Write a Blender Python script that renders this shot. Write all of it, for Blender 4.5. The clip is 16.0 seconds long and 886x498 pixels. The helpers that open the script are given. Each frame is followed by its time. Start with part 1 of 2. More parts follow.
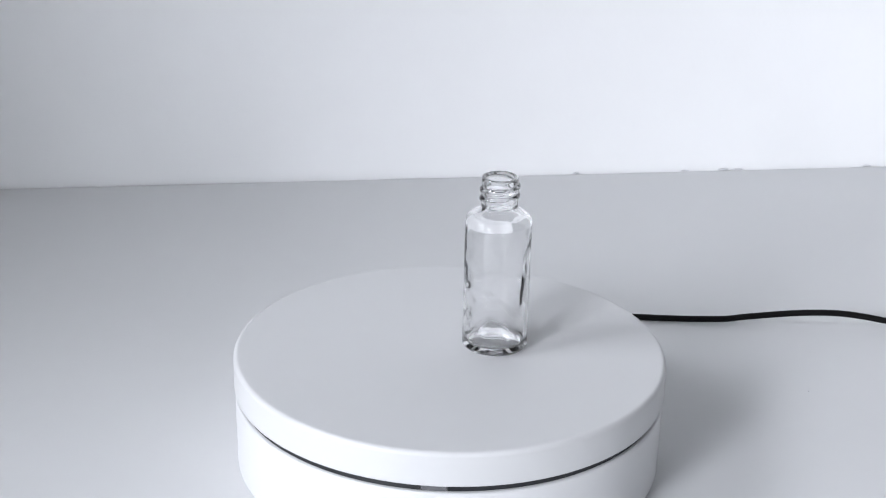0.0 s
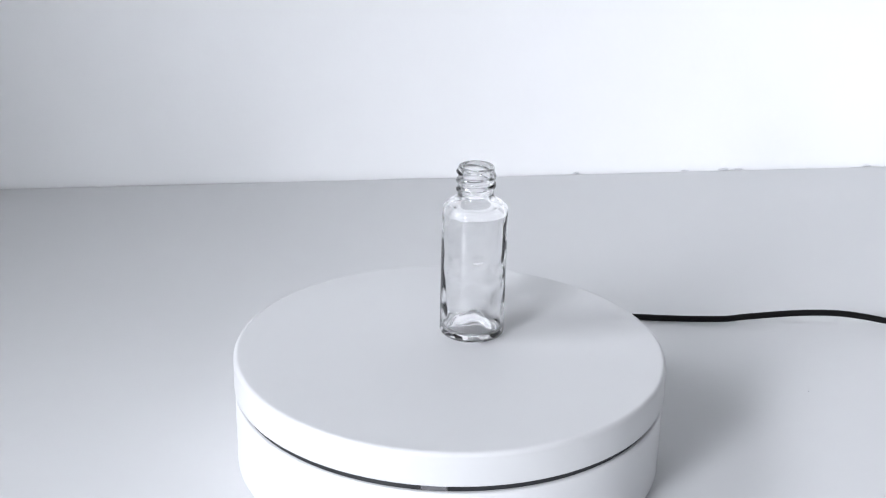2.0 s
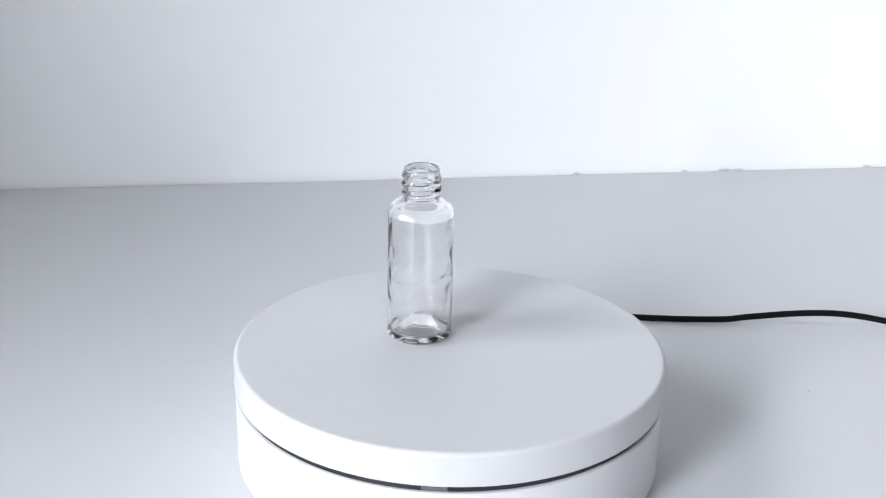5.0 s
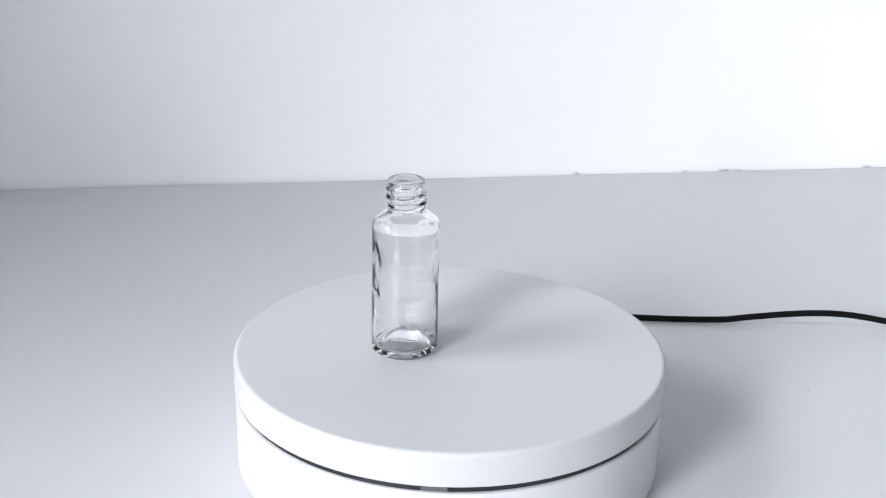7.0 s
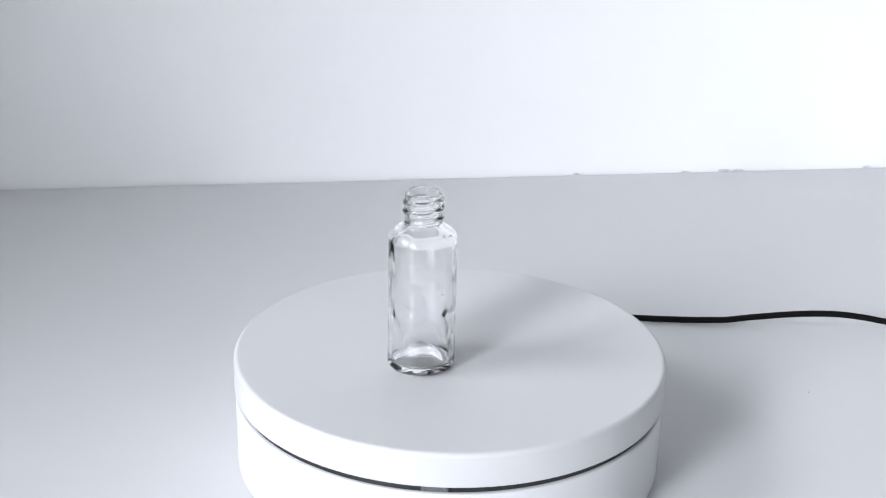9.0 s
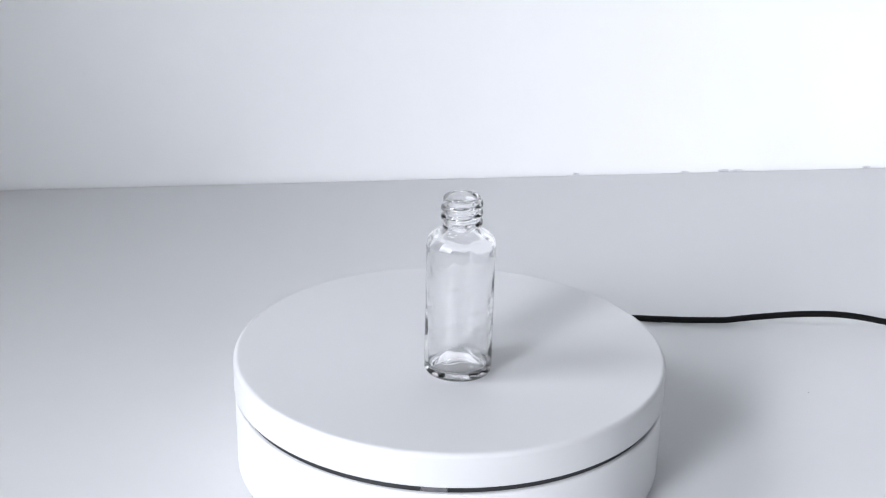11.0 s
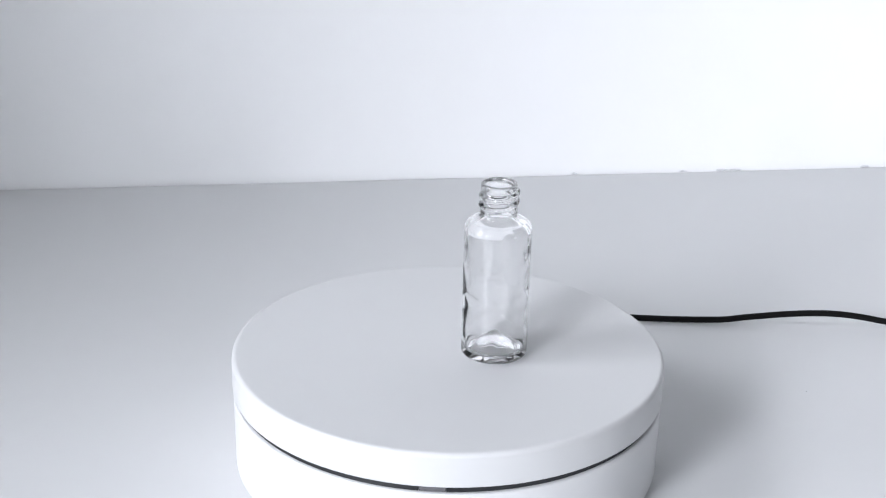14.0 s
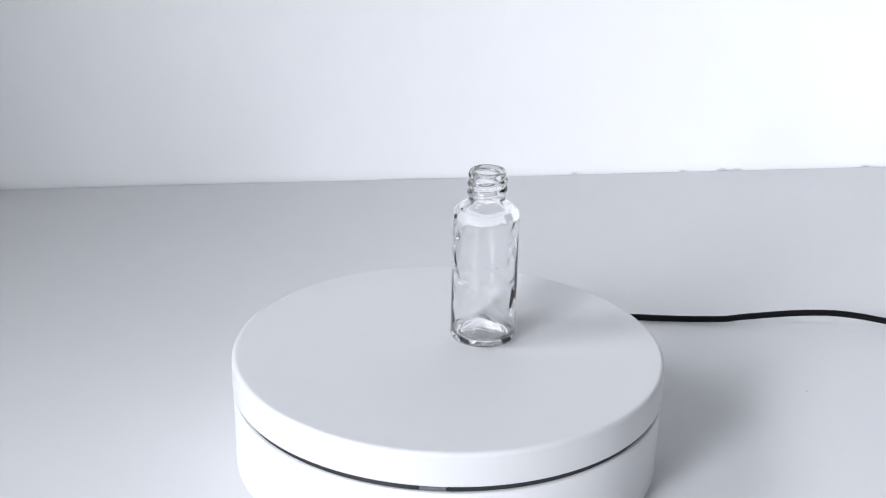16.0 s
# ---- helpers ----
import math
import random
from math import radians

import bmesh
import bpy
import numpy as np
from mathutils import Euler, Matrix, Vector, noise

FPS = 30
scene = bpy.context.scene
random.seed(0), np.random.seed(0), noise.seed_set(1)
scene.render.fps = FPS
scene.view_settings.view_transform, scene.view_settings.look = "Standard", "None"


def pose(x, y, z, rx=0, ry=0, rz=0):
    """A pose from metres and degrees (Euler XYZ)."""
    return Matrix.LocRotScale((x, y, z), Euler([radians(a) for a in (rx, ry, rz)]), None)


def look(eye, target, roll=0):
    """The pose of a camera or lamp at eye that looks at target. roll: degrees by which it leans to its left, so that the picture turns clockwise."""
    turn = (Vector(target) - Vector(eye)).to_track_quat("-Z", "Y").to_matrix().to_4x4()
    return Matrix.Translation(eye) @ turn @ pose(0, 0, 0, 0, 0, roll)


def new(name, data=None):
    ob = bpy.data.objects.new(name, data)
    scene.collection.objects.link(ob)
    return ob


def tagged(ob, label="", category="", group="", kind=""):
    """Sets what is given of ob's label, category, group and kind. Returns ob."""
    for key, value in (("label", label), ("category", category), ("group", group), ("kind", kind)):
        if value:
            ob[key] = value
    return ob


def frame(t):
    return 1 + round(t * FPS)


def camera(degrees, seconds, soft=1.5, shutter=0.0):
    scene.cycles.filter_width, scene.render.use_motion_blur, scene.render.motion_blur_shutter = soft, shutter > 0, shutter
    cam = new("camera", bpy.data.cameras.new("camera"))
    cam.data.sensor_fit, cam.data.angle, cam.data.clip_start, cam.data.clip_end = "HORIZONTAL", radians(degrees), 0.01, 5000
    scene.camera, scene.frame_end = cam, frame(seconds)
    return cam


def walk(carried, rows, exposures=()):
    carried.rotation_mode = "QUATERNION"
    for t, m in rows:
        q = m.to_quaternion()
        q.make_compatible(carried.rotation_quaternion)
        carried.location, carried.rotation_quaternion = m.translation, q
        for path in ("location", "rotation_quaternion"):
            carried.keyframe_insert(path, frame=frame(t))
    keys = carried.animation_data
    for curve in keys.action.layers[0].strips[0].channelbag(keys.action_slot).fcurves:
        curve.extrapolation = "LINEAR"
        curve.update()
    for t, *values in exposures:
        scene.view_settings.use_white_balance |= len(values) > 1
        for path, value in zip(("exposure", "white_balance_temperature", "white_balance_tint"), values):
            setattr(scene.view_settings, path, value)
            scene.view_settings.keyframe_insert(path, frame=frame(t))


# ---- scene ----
import functools

SECONDS = 16.0
TOP = 0.055                      # height of the platter's top over the table

# ---- camera ----
cam = camera(31.99, SECONDS, soft=1.1)
EYE = Vector((0.0, -0.64994, TOP + 0.31077))
AIM = Vector((-0.00617, 0.92773, -0.37320))
SIDE, RISE = Vector((0.99965, 0.01527, 0.02144)), Vector((-0.02559, 0.37294, 0.92750))


def aim(right, up):
    """A camera pose turned by a few thousandths of the reach."""
    return look(EYE, EYE + AIM + SIDE * right * 0.001 + RISE * up * 0.001, 1.324)


walk(cam, [(0.0, aim(0.0, -0.35)), (1.2, aim(0.0, 0.0)), (2.0, aim(0.0, -0.35)), (4.0, aim(-0.1, -0.2)),
           (7.0, aim(0.0, 0.0)), (9.0, aim(-0.15, 0.25)), (11.5, aim(0.1, 0.4)), (12.5, aim(0.35, 0.4)),
           (13.5, aim(1.1, 0.3)), (14.5, aim(1.2, 0.0)), (16.0, aim(1.1, -0.2))],
     [(0.0, -0.17), (0.5, -0.07), (1.0, -0.02), (1.5, 0.0), (16.0, 0.0)])

# ---- the plan: the back wall has a frame of its own, x along it and y into it ----
BACK = pose(0.0, 0.39865, 0, 0, 0, 8.779)
# an unseen side wall is added to shade the back left; it ends here and the room widens
SIDEWALL, SHADE_END = -0.80, -0.80
SHADE_SLAB = 1.05                    # underside of an unseen dark slab added over the table
LEFT, RIGHT, FRONT = -2.76, 4.6, -6.0
FLOOR, CEILING = -0.74, 2.85
THICK, DEEP = 0.14, 0.24
# openings: one in the added side wall and one in the west wall (y0, y1, z0, z1), one in the south wall for an added
# fill light (x0, x1, z0, z1)
NEAR = (-0.63, -0.03, 0.58, 1.24)
WEST = (-5.85, -3.02, 0.83, 2.63)
FILL = (2.26, 4.25, 1.12, 1.51)

# ---- world and light ----
world = bpy.data.worlds.new("sky")
scene.world = world
world.use_nodes = True
sky = world.node_tree.nodes.new("ShaderNodeTexSky")
sky.sky_type, sky.sun_disc = "NISHITA", False
sky.sun_elevation, sky.sun_rotation = radians(40), radians(120)
world.node_tree.nodes["Background"].inputs["Strength"].default_value = 0.08
world.node_tree.links.new(sky.outputs[0], world.node_tree.nodes["Background"].inputs[0])


def opening_light(name, eye, target, wide, high, watts):
    """An area light in a wall's opening."""
    day = bpy.data.lights.new(name, "AREA")
    day.shape, day.size, day.size_y = "RECTANGLE", wide, high
    day.energy, day.color = watts, (0.893, 0.922, 1.0)
    new(name, day).matrix_world = look(eye, target)


for name, x, hole, watts in (("near_daylight", SIDEWALL - 0.20, NEAR, 20.0), ("west_daylight", LEFT - 0.12, WEST, 755.0)):
    y, z = (hole[0] + hole[1]) / 2, (hole[2] + hole[3]) / 2
    opening_light(name, (x, y, z), (x + 1, y, z), hole[1] - hole[0], hole[3] - hole[2], watts)
# made-up fill from the front right, set in an opening out of view
x, z = (FILL[0] + FILL[1]) / 2, (FILL[2] + FILL[3]) / 2
opening_light("south_fill", (x, FRONT - 0.12, z), (x, FRONT + 1, z), FILL[1] - FILL[0], FILL[3] - FILL[2], 100.0)


# ---- materials ----
def mat(name, base, rough, vary=0.03, scale=40.0, bump=0.0, bump_scale=400.0, metal=0.0, coat=0.0, spec=0.5):
    m = bpy.data.materials.new(name)
    m.use_nodes = True
    nt = m.node_tree
    b = nt.nodes["Principled BSDF"]
    b.inputs["Metallic"].default_value = metal
    b.inputs["Coat Weight"].default_value = coat
    b.inputs["Specular IOR Level"].default_value = spec
    tc = nt.nodes.new("ShaderNodeTexCoord")
    fine, wide = nt.nodes.new("ShaderNodeTexNoise"), nt.nodes.new("ShaderNodeTexNoise")
    fine.inputs["Scale"].default_value, fine.inputs["Detail"].default_value = scale, 6
    wide.inputs["Scale"].default_value, wide.inputs["Detail"].default_value = scale / 12, 3
    for n in (fine, wide):
        nt.links.new(tc.outputs["Object"], n.inputs["Vector"])
    add = nt.nodes.new("ShaderNodeMath")
    add.operation = "ADD"
    nt.links.new(fine.outputs["Fac"], add.inputs[0])
    nt.links.new(wide.outputs["Fac"], add.inputs[1])
    ramp = nt.nodes.new("ShaderNodeMapRange")
    ramp.inputs["From Min"].default_value, ramp.inputs["From Max"].default_value = 0.6, 1.4
    ramp.inputs["To Min"].default_value, ramp.inputs["To Max"].default_value = 1 - vary, 1 + vary
    nt.links.new(add.outputs[0], ramp.inputs["Value"])
    mul = nt.nodes.new("ShaderNodeVectorMath")
    mul.operation = "SCALE"
    mul.inputs[0].default_value = base
    nt.links.new(ramp.outputs[0], mul.inputs["Scale"])
    nt.links.new(mul.outputs[0], b.inputs["Base Color"])
    rr = nt.nodes.new("ShaderNodeMapRange")
    rr.inputs["From Min"].default_value, rr.inputs["From Max"].default_value = 0.3, 0.7
    rr.inputs["To Min"].default_value, rr.inputs["To Max"].default_value = rough * 0.97, min(1.0, rough * 1.03)
    nt.links.new(fine.outputs["Fac"], rr.inputs["Value"])
    nt.links.new(rr.outputs[0], b.inputs["Roughness"])
    if bump:
        grain = nt.nodes.new("ShaderNodeTexNoise")
        grain.inputs["Scale"].default_value, grain.inputs["Detail"].default_value = bump_scale, 4
        nt.links.new(tc.outputs["Object"], grain.inputs["Vector"])
        bp = nt.nodes.new("ShaderNodeBump")
        bp.inputs["Strength"].default_value, bp.inputs["Distance"].default_value = bump, 0.0005
        nt.links.new(grain.outputs["Fac"], bp.inputs["Height"])
        nt.links.new(bp.outputs[0], b.inputs["Normal"])
    return m


def glass_mat():
    m = bpy.data.materials.new("clear flint glass")
    m.use_nodes = True
    nt = m.node_tree
    b = nt.nodes["Principled BSDF"]
    b.inputs["Base Color"].default_value = (0.998, 0.998, 1.0, 1)
    b.inputs["Roughness"].default_value = 0.0
    b.inputs["IOR"].default_value = 1.51
    b.inputs["Transmission Weight"].default_value = 1.0
    return m


WALL = mat("white wall paint", (0.84, 0.845, 0.85), 0.7, 0.012, 30, 0.15, 260)
# surfaces out of view are kept dark so that little light bounces back
ROOMWALL = mat("grey room paint", (0.05, 0.05, 0.052), 0.8, 0.03, 8)
SHADEPAINT = mat("dark shade wall paint", (0.06, 0.06, 0.062), 0.8, 0.03, 8)
CEIL = mat("ceiling paint", (0.05, 0.05, 0.052), 0.9, 0.03, 8)
FLOORM = mat("grey floor covering", (0.07, 0.07, 0.072), 0.6, 0.12, 12)
TABLE = mat("white laminate", (0.66, 0.665, 0.67), 0.42, 0.012, 45, spec=0.25)
LEG = mat("grey metal leg paint", (0.5, 0.5, 0.52), 0.4, 0.05, 60)
# same plastic as the base, darkened for the weaker light on the platter's top
PLASTIC_DIM = mat("white satin plastic, shaded tone", (0.61, 0.615, 0.62), 0.34, 0.010, 60, spec=0.25)
BASE = mat("white base plastic", (0.66, 0.665, 0.67), 0.36, 0.010, 60, spec=0.3)
STRIP = mat("dark grey plastic strip", (0.015, 0.016, 0.018), 0.35, 0.1, 200)
SENSOR = mat("smoked glossy strip", (0.20, 0.20, 0.21), 0.16, 0.1, 200, metal=0.6)
CABLE = mat("black cable rubber", (0.004, 0.004, 0.004), 0.5, 0.15, 500, 0.2, 2500, spec=0.12)
CRUMB = mat("grey grit", (0.68, 0.68, 0.70), 0.8, 0.3, 900, 0.5, 3000)
GLASS = glass_mat()
FRAME = mat("white window frame", (0.78, 0.78, 0.78), 0.4, 0.03, 40)


# ---- mesh helpers ----
def part(name, bm, material, parent=None, label="", smooth=0, turn=True):
    me = bpy.data.meshes.new(name)
    if turn:
        bmesh.ops.recalc_face_normals(bm, faces=bm.faces)
    bm.to_mesh(me)
    bm.free()
    me.materials.append(material)
    if smooth:
        for p in me.polygons:
            p.use_smooth = True
        me.set_sharp_from_angle(angle=radians(smooth))
    ob = new(name, me)
    if parent:
        ob.parent = parent
    if label:
        ob["label"] = label
    return ob


def box(bm, x0, x1, y0, y1, z0, z1, m=Matrix(), bevel=0.0, seg=2):
    made = bmesh.ops.create_cube(bm, size=1.0)["verts"]
    bmesh.ops.transform(bm, verts=made, matrix=m @ Matrix.LocRotScale(
        ((x0 + x1) / 2, (y0 + y1) / 2, (z0 + z1) / 2), None, (x1 - x0, y1 - y0, z1 - z0)))
    if bevel:
        edges = list({e for v in made for e in v.link_edges})
        bmesh.ops.bevel(bm, geom=edges, offset=bevel, segments=seg, profile=0.5, affect="EDGES")
    return bm


def lathe(points, segs=96, warp=None, bm=None):
    """A body of revolution from (radius, height) points; radius 0 closes it to a tip."""
    bm = bm or bmesh.new()
    rings = []
    for i, (r, z) in enumerate(points):
        if r < 1e-7:
            rings.append([bm.verts.new((0, 0, z))])
            continue
        ring = []
        for k in range(segs):
            a = 2 * math.pi * k / segs
            q, h = warp(i, r, z, a) if warp else (r, z)
            ring.append(bm.verts.new((q * math.cos(a), q * math.sin(a), h)))
        rings.append(ring)
    for lo, hi in zip(rings, rings[1:]):
        for k in range(segs):
            n = (k + 1) % segs
            if len(lo) == 1:
                bm.faces.new((lo[0], hi[k], hi[n]))
            elif len(hi) == 1:
                bm.faces.new((lo[k], hi[0], lo[n]))
            else:
                bm.faces.new((lo[k], hi[k], hi[n], lo[n]))
    return bm


def arc(cx, cz, r, a0, a1, n=8):
    """Points on an arc in the (radius, height) plane, degrees."""
    return [(cx + r * math.cos(radians(a0 + (a1 - a0) * i / n)), cz + r * math.sin(radians(a0 + (a1 - a0) * i / n)))
            for i in range(n + 1)]


def line(a, b, n):
    return [(a[0] + (b[0] - a[0]) * i / n, a[1] + (b[1] - a[1]) * i / n) for i in range(1, n)]


# ---- the room ----
def shell(name, bm, material, label, category, m=Matrix()):
    ob = tagged(part(name, bm, material), label, category, kind="structure")
    ob.matrix_world = m
    return ob


def pierced(bm, x0, x1, y0, y1, hole, m=Matrix()):
    """A wall from y0 to y1, in strips round its opening."""
    h0, h1, h2, h3 = hole
    for p, q, z0, z1 in ((y0, h0, FLOOR, CEILING), (h0, h1, FLOOR, h2), (h0, h1, h3, CEILING), (h1, y1, FLOOR, CEILING)):
        box(bm, x0, x1, p, q, z0, z1, m)
    return bm


def shade_wall():
    """An added side wall, out of view, that shades the back left, and the wall that turns off from its end."""
    bm = pierced(bmesh.new(), SIDEWALL - DEEP, SIDEWALL, SHADE_END, 0.42, NEAR)
    return box(bm, LEFT, SIDEWALL - DEEP, SHADE_END, SHADE_END + THICK, FLOOR, CEILING)


def build_window(name, wide, high, m, label, inset):
    """A frame in the opening: x across it, y out of the room, z up."""
    win = tagged(new(name), label, "window", kind="structure")
    win.matrix_world = m
    w, y0, y1 = 0.012, inset, inset + 0.02
    for x in (0.0, wide - w):
        part("window_frame", box(bmesh.new(), x, x + w, y0, y1, 0, high), FRAME, win)
    for z in (0.0, high - w):
        part("window_frame", box(bmesh.new(), w, wide - w, y0, y1, z, z + w), FRAME, win)


def build_room():
    shell("wall_north", box(bmesh.new(), -0.92, RIGHT + 0.3, 0.0, THICK, FLOOR, CEILING), WALL,
          "smooth white painted wall behind the table", "wall", BACK)
    shell("wall_shade", shade_wall(), SHADEPAINT, "added dark wall with a small window, shading the left", "wall")
    shell("wall_west", pierced(bmesh.new(), LEFT - THICK, LEFT, FRONT, SHADE_END + THICK, WEST), ROOMWALL,
          "grey painted wall with a long window", "wall")
    shell("wall_east", box(bmesh.new(), RIGHT, RIGHT + THICK, FRONT, 1.5, FLOOR, CEILING), ROOMWALL, "plain grey painted wall", "wall")
    shell("wall_south", pierced(bmesh.new(), -FRONT, THICK - FRONT, LEFT - THICK, RIGHT + THICK, FILL, Matrix(((0, 1, 0, 0), (-1, 0, 0, 0), (0, 0, 1, 0), (0, 0, 0, 1)))),
          ROOMWALL, "grey painted wall with an opening for an added fill light", "wall")
    shell("floor", box(bmesh.new(), LEFT - THICK, RIGHT + THICK, FRONT - THICK, 1.5, FLOOR - 0.1, FLOOR), FLOORM,
          "plain grey floor covering", "floor")
    shell("ceiling", box(bmesh.new(), LEFT - THICK, RIGHT + THICK, FRONT - THICK, 1.5, CEILING, CEILING + 0.1), CEIL,
          "plain dark grey ceiling", "ceiling")
    # added out of view: keeps light off the upper wall and cuts its bounce
    shell("soffit", box(bmesh.new(), SIDEWALL, RIGHT, -0.60, -0.0015, SHADE_SLAB, CEILING, bevel=0.002), CEIL,
          "added dark slab over the table, shading the upper wall", "soffit", BACK)
    for name, x, y, turn, hole, inset, label in (
            ("window_1", SIDEWALL, NEAR[0], 90, NEAR, 0.17, "small white framed window beside the table"),
            ("window_2", LEFT, WEST[0], 90, WEST, 0.09, "long white framed window in the side of the room"),
            ("window_3", FILL[1], FRONT, 180, FILL, 0.09, "white frame round the opening of an added fill light")):
        build_window(name, hole[1] - hole[0], hole[3] - hole[2], pose(x, y, hole[2], 0, 0, turn), label, inset)


def build_table():
    table = tagged(new("table"), "white laminate table standing against the wall", "table")
    table.matrix_world = BACK
    x0, x1, y0, y1 = -0.56, 0.95, -0.80, -0.0020
    part("tabletop", box(bmesh.new(), x0, x1, y0, y1, -0.028, 0.0, bevel=0.0012, seg=3), TABLE, table, smooth=30)
    for x in (x0 + 0.05, x1 - 0.05):
        for y in (y0 + 0.05, y1 - 0.05):
            part("leg", box(bmesh.new(), x - 0.022, x + 0.022, y - 0.022, y + 0.022, FLOOR, -0.028, bevel=0.003),
                 LEG, table)


# ---- the turntable ----
R = 0.1
PLATTER_LOW, LEDGE = 0.0393, 0.0360


def build_turntable():
    tt = tagged(new("turntable"), "round white plastic motorised display turntable on the table", "turntable")
    f = 0.0022
    pts = [(0, TOP)] + [(r, TOP) for r in (0.03, 0.06, 0.09, R - f - 0.001)] + arc(R - f, TOP - f, f, 90, 0, 8)
    pts += [(R, PLATTER_LOW + 0.0015)] + arc(R - 0.0006, PLATTER_LOW + 0.0006, 0.0006, 0, -90, 3)
    pts += [(0.0982, PLATTER_LOW), (0.0982, PLATTER_LOW + 0.006), (0, PLATTER_LOW + 0.006)]
    platter = part("platter", lathe(pts, 192), PLASTIC_DIM, tt, "smooth white rotating platter", smooth=40)
    rb = 0.0992
    pts = [(0, 0.0002), (rb - 0.004, 0.0002)] + arc(rb - 0.0022, 0.0024, 0.0022, -85, 0, 5)
    pts += [(rb, 0.012), (rb + 0.0003, 0.025)] + arc(rb + 0.0003 - 0.0012, LEDGE - 0.0012, 0.0012, 0, 90, 5)
    pts += [(0.094, LEDGE), (0.094, LEDGE - 0.003), (0, LEDGE - 0.003)]
    part("base", lathe(pts, 192), BASE, tt, "white plastic base", smooth=40)

    def ring(a0, a1, r0, r1, z0, z1, n):
        bm = bmesh.new()
        rows = []
        for i in range(n + 1):
            a = radians(a0 + (a1 - a0) * i / n)
            rows.append([bm.verts.new((r * math.cos(a), r * math.sin(a), z)) for r, z in
                         ((r0, z0), (r1, z0), (r1, z1), (r0, z1))])
        for p, q in zip(rows, rows[1:]):
            for k in range(4):
                bm.faces.new((p[k], p[(k + 1) % 4], q[(k + 1) % 4], q[k]))
        bm.faces.new(rows[0])
        bm.faces.new(rows[-1][::-1])
        return bm
    z0, z1 = LEDGE - 0.0028, PLATTER_LOW + 0.005
    part("gap_strip", ring(-89.6, 263.6, 0.0940, 0.0975, z0, z1, 200), STRIP, tt, "dark grey strip in the gap", smooth=30)
    part("sensor_window", ring(-96.2, -89.8, 0.0940, 0.09755, z0, z1, 24), SENSOR, tt, "glossy smoked window in the gap", smooth=30)
    bm = lathe([(0, 0), (0.0042, 0), (0.0042, 0.004), (0.003, 0.012), (0, 0.012)], 20)
    bmesh.ops.transform(bm, verts=bm.verts, matrix=pose(0.02, 0.0975, 0.0095, -90))
    part("cable_socket", bm, CABLE, tt, "black cable socket", smooth=40)
    return tt, platter


# ---- the cable ----
def build_cable():
    cu = bpy.data.curves.new("power_cable", "CURVE")
    cu.dimensions, cu.bevel_depth, cu.bevel_resolution, cu.resolution_u = "3D", 0.00178, 5, 10
    pts = [(0.02, 0.109, 0.0095), (0.0205, 0.122, 0.007), (0.030, 0.142, 0.0030), (0.055, 0.1555, 0.0022),
           (0.085, 0.1572, 0.0022), (0.1015, 0.1568, 0.0022), (0.1297, 0.1559, 0.0022), (0.1459, 0.1559, 0.0024),
           (0.1588, 0.1563, 0.0028), (0.1654, 0.1574, 0.0033), (0.1781, 0.1576, 0.0048), (0.1938, 0.1567, 0.0069),
           (0.2064, 0.1558, 0.0081), (0.2193, 0.1558, 0.0081), (0.2322, 0.1555, 0.0070), (0.2475, 0.1540, 0.0050),
           (0.30, 0.140, 0.0020), (0.40, 0.11, 0.0018), (0.60, 0.13, 0.0018), (0.80, 0.16, 0.0018)]
    sp = cu.splines.new("BEZIER")
    sp.bezier_points.add(len(pts) - 1)
    for b, p in zip(sp.bezier_points, pts):
        b.co, b.handle_left_type, b.handle_right_type = p, "AUTO", "AUTO"
    tmp = bpy.data.objects.new("tmp", cu)
    me = bpy.data.meshes.new_from_object(tmp)
    bpy.data.objects.remove(tmp)
    me.name = "power_cable"
    me.materials.clear()
    me.materials.append(CABLE)
    for p in me.polygons:
        p.use_smooth = True
    return tagged(new("power_cable", me), "thin black power cable lying in a gentle bend", "cable")


# ---- the bottle ----
NECK_LOW, MOUTH = 0.0690, 0.0828


def thread(z, a):
    """How far the screw thread stands out of the neck."""
    pitch, low, turns = 0.0042, 0.0704, 2.45
    best = 0.0
    for k in range(4):
        s = a / (2 * math.pi) + k
        if s > turns:
            continue
        d = abs(z - low - pitch * s) / 0.0016
        if d < 1:
            ends = min(1.0, s / 0.12, (turns - s) / 0.12)
            best = max(best, 0.00095 * max(0.0, ends) * (1 - d * d))
    return best


def shifted(warp, first, i, r, z, a):
    return warp(i + first, r, z, a)


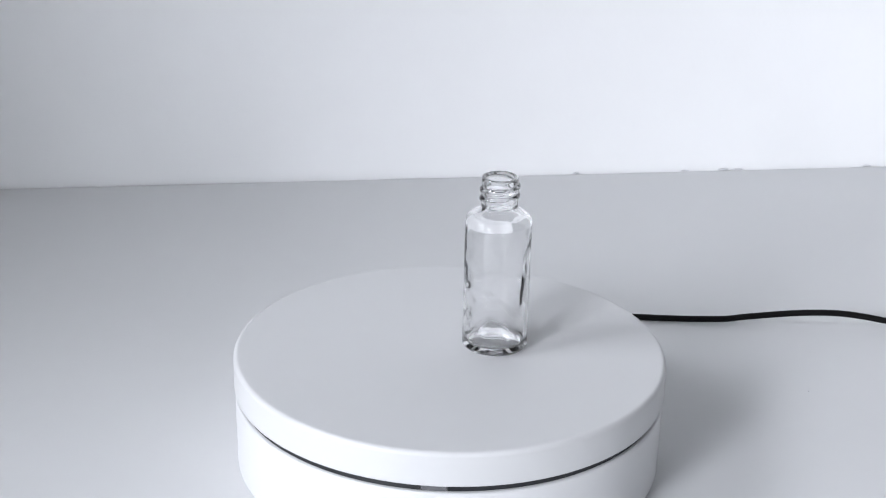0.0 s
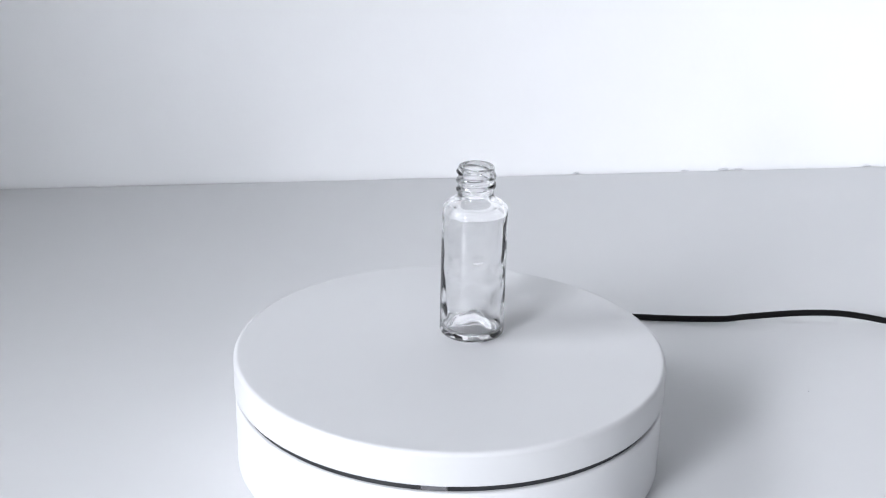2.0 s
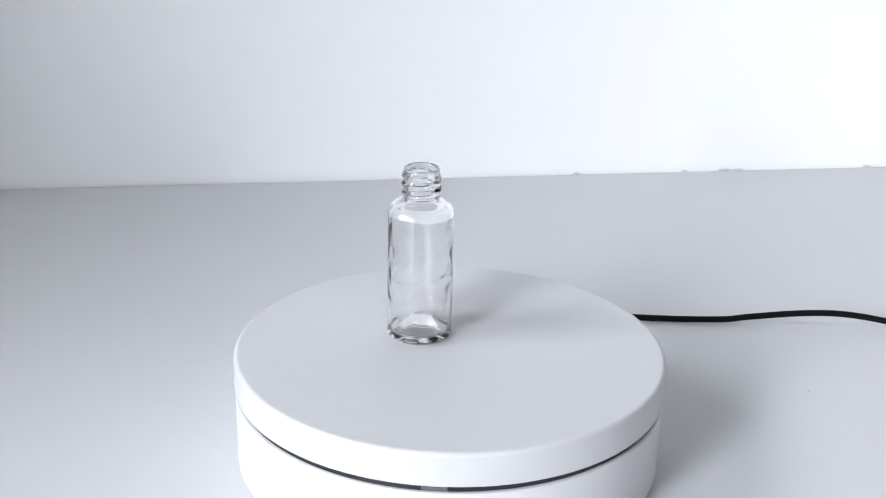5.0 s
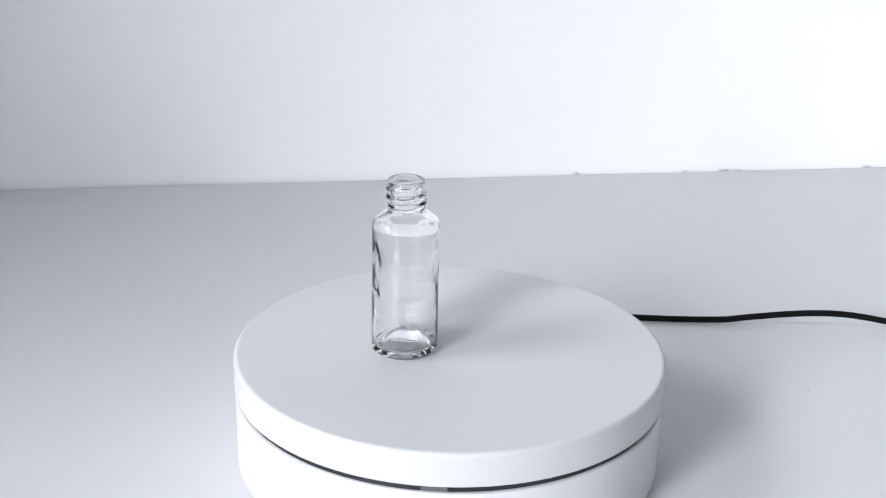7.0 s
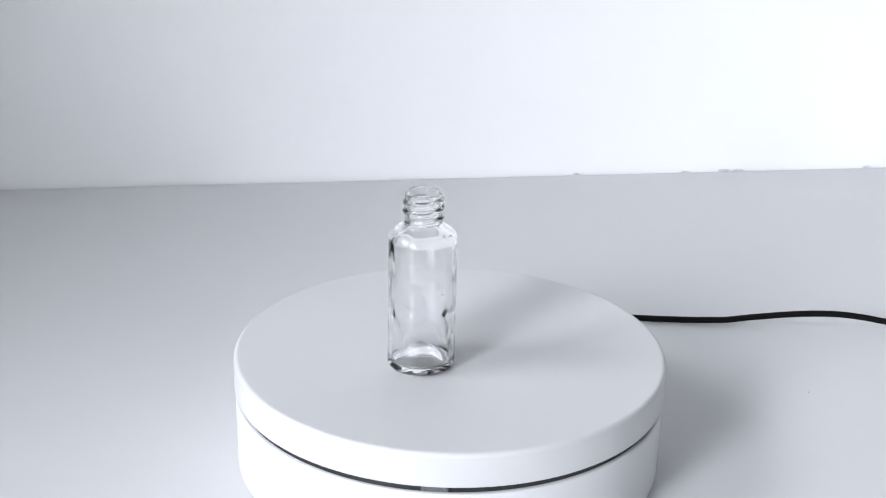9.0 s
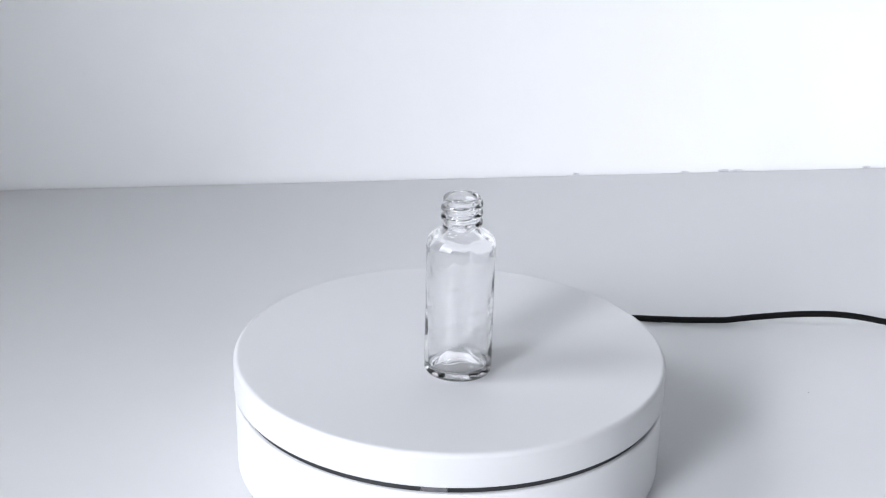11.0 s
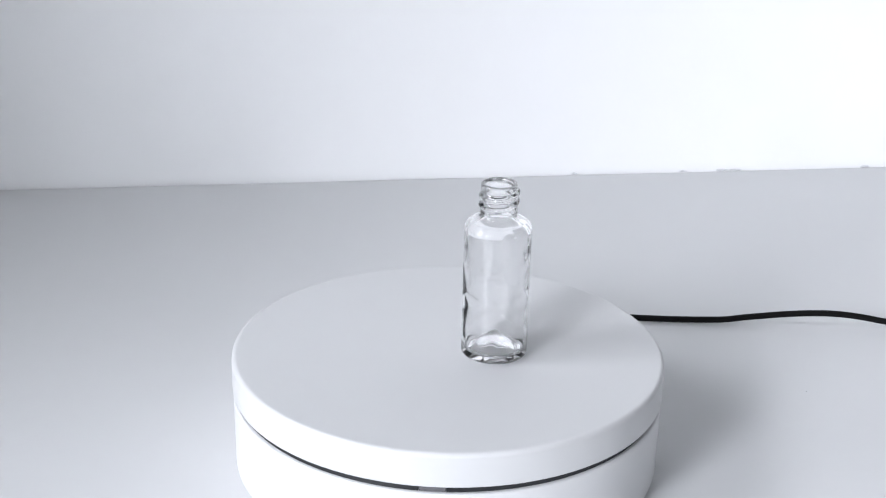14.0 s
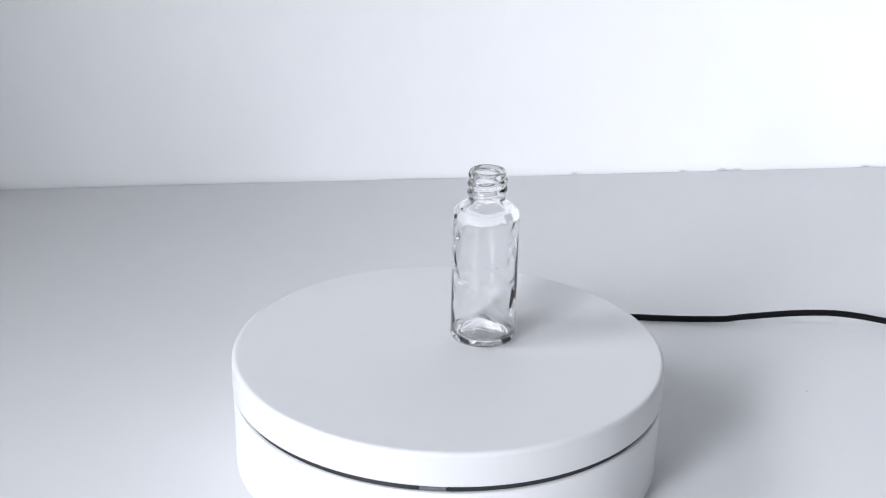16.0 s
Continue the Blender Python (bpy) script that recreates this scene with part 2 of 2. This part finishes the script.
def build_bottle():
    br = 0.01525
    outer = [(0, 0.0062), (0.003, 0.0056), (0.006, 0.0040), (0.0085, 0.0021), (0.0108, 0.0007), (0.0122, 0.0002)]
    outer += arc(br - 0.0020, 0.0020, 0.0020, -95, 0, 9)
    outer += line((br, 0.0020), (br, 0.0610), 34) + arc(br - 0.0042, 0.0612, 0.0042, 0, 68, 10)
    outer += [(0.0112, 0.0662), (0.0099, 0.0669), (0.0091, 0.0676), (0.0085, 0.0684)]
    neck0 = len(outer)
    outer += [(0.0083, NECK_LOW + (0.0818 - NECK_LOW) * i / 46) for i in range(47)]
    neck1 = len(outer)
    outer += arc(0.0075, 0.0820, 0.0008, 20, 90, 4)
    inner0 = len(outer)
    inner = arc(0.0070, 0.0820, 0.0008, 90, 180, 4)
    inner += line((0.0062, 0.0815), (0.0062, 0.0690), 10) + [(0.0062, 0.0690), (0.0064, 0.0676), (0.0070, 0.0662), (0.0082, 0.0650), (0.0096, 0.0641)]
    inner += arc(0.0102, 0.0600, 0.0036, 75, 0, 10)
    inner += line((0.0138, 0.0600), (0.0138, 0.0062), 70)
    inner += arc(0.0138 - 0.0026, 0.0056, 0.0026, 0, -80, 8) + [(0.0102, 0.0039), (0.0082, 0.0058), (0.0062, 0.0078), (0.0040, 0.0094), (0.0020, 0.0102), (0, 0.0104)]

    def warp(i, r, z, a):
        if neck0 <= i < neck1:
            return r + thread(z, a), z
        p = Vector((math.cos(a), math.sin(a), z * 45))
        if i >= inner0 and z < 0.066:
            wav = 0.00055 * noise.noise(p * 0.9 + Vector((4, 1, 7))) + 0.00042 * noise.noise(p * 2.1) + 0.00012 * noise.noise(p * 4.2)
            wav -= 0.0005 * math.cos(a + 0.25) * math.exp(-((z - 0.040) / 0.018) ** 2)
            # settle wave: broken ridges of thicker glass low on the wall
            wav -= 0.0011 * max(0.0, noise.noise(p * 1.6)) * math.exp(-((z - 0.0300 - 0.0014 * math.cos(a * 2)) / 0.0020) ** 2)
            return r + wav * min(1.0, r / 0.012) * min(1.0, max(0.15, (z - 0.006) / 0.010)), z + (0.0012 * noise.noise(Vector((r * 170 * math.cos(a), r * 170 * math.sin(a), 5.0))) if z < 0.009 and 0.001 < r < 0.0105 else 0)
        if i < neck0 and r > 0.012 and z > 0.004:
            return r + 0.00010 * noise.noise(p * 1.2 + Vector((9, 3, 2))), z
        return r, z
    rings = outer + inner
    foot = max(i for i in range(neck0) if rings[i][1] < 0.0085 and rings[i][0] > 0.014)
    sole = min(i for i in range(inner0, len(rings)) if rings[i][1] < 0.0085)
    root = min(i for i in range(inner0, len(rings)) if rings[i][1] <= 0.0690)
    ob = tagged(new("glass_bottle"), "small clear glass bottle with an open threaded neck", "bottle")
    for name, spans in (("base", ((0, foot), (sole, len(rings) - 1))), ("body", ((foot, neck0), (root, sole))), ("neck", ((neck0, root),))):
        bm = bmesh.new()
        for first, last in spans:
            lathe(rings[first:last + 1], 160, functools.partial(shifted, warp, first), bm)
        bmesh.ops.reverse_faces(bm, faces=bm.faces)
        part(name, bm, GLASS, ob, smooth=80, turn=False)
    return ob


# ---- specks along the wall and on the table ----
def crumb(name, at, size, label, category):
    bm = bmesh.new()
    bmesh.ops.create_icosphere(bm, subdivisions=2, radius=1.0)
    for v in bm.verts:
        v.co *= 1 + 0.45 * noise.noise(v.co * 1.7 + Vector(at) * 50)
        v.co = Vector((v.co.x * size[0], v.co.y * size[1], v.co.z * size[2]))
    low = min(v.co.z for v in bm.verts)
    bmesh.ops.translate(bm, verts=bm.verts, vec=(0, 0, -low))
    ob = tagged(part(name, bm, CRUMB, smooth=60), label, category)
    ob.matrix_world = BACK @ pose(*at)
    return ob


def build_specks():
    label = "grey flake of paint at the foot of the wall"
    for x, w, h in ((0.0888, 0.0022, 0.0007), (0.1702, 0.0028, 0.0005), (0.1994, 0.0040, 0.0008), (0.2099, 0.0046, 0.0006), (0.3096, 0.0034, 0.0008)):
        tagged(crumb("paint_flake", (x, -0.0016, 0.0), (w, 0.0009, h), label, "paint flake"), group="paint flakes along the wall")
    ob = crumb("grit_speck", (0, 0, 0), (0.0005, 0.0005, 0.0003), "tiny grey speck of grit on the table", "speck")
    ob.matrix_world = pose(0.1875, 0.0727, 0)


build_room()
build_table()
turntable, platter = build_turntable()
build_cable()
bottle = build_bottle()
build_specks()


# ---- what turns ----
def motions():
    """The platter turns evenly, and carries the bottle that stands off its centre."""
    period, start, reach = 14.848, 13.4, 0.02124
    turn, carry = [], []
    for i in range(33):
        t = i * 0.5
        a = start + 360.0 * t / period
        turn.append((t, pose(0, 0, 0, 0, 0, a)))
        carry.append((t, pose(reach * math.cos(radians(a)), reach * math.sin(radians(a)), TOP + 0.0001, 0, 0, a)))
    walk(platter, turn)
    walk(bottle, carry)


motions()
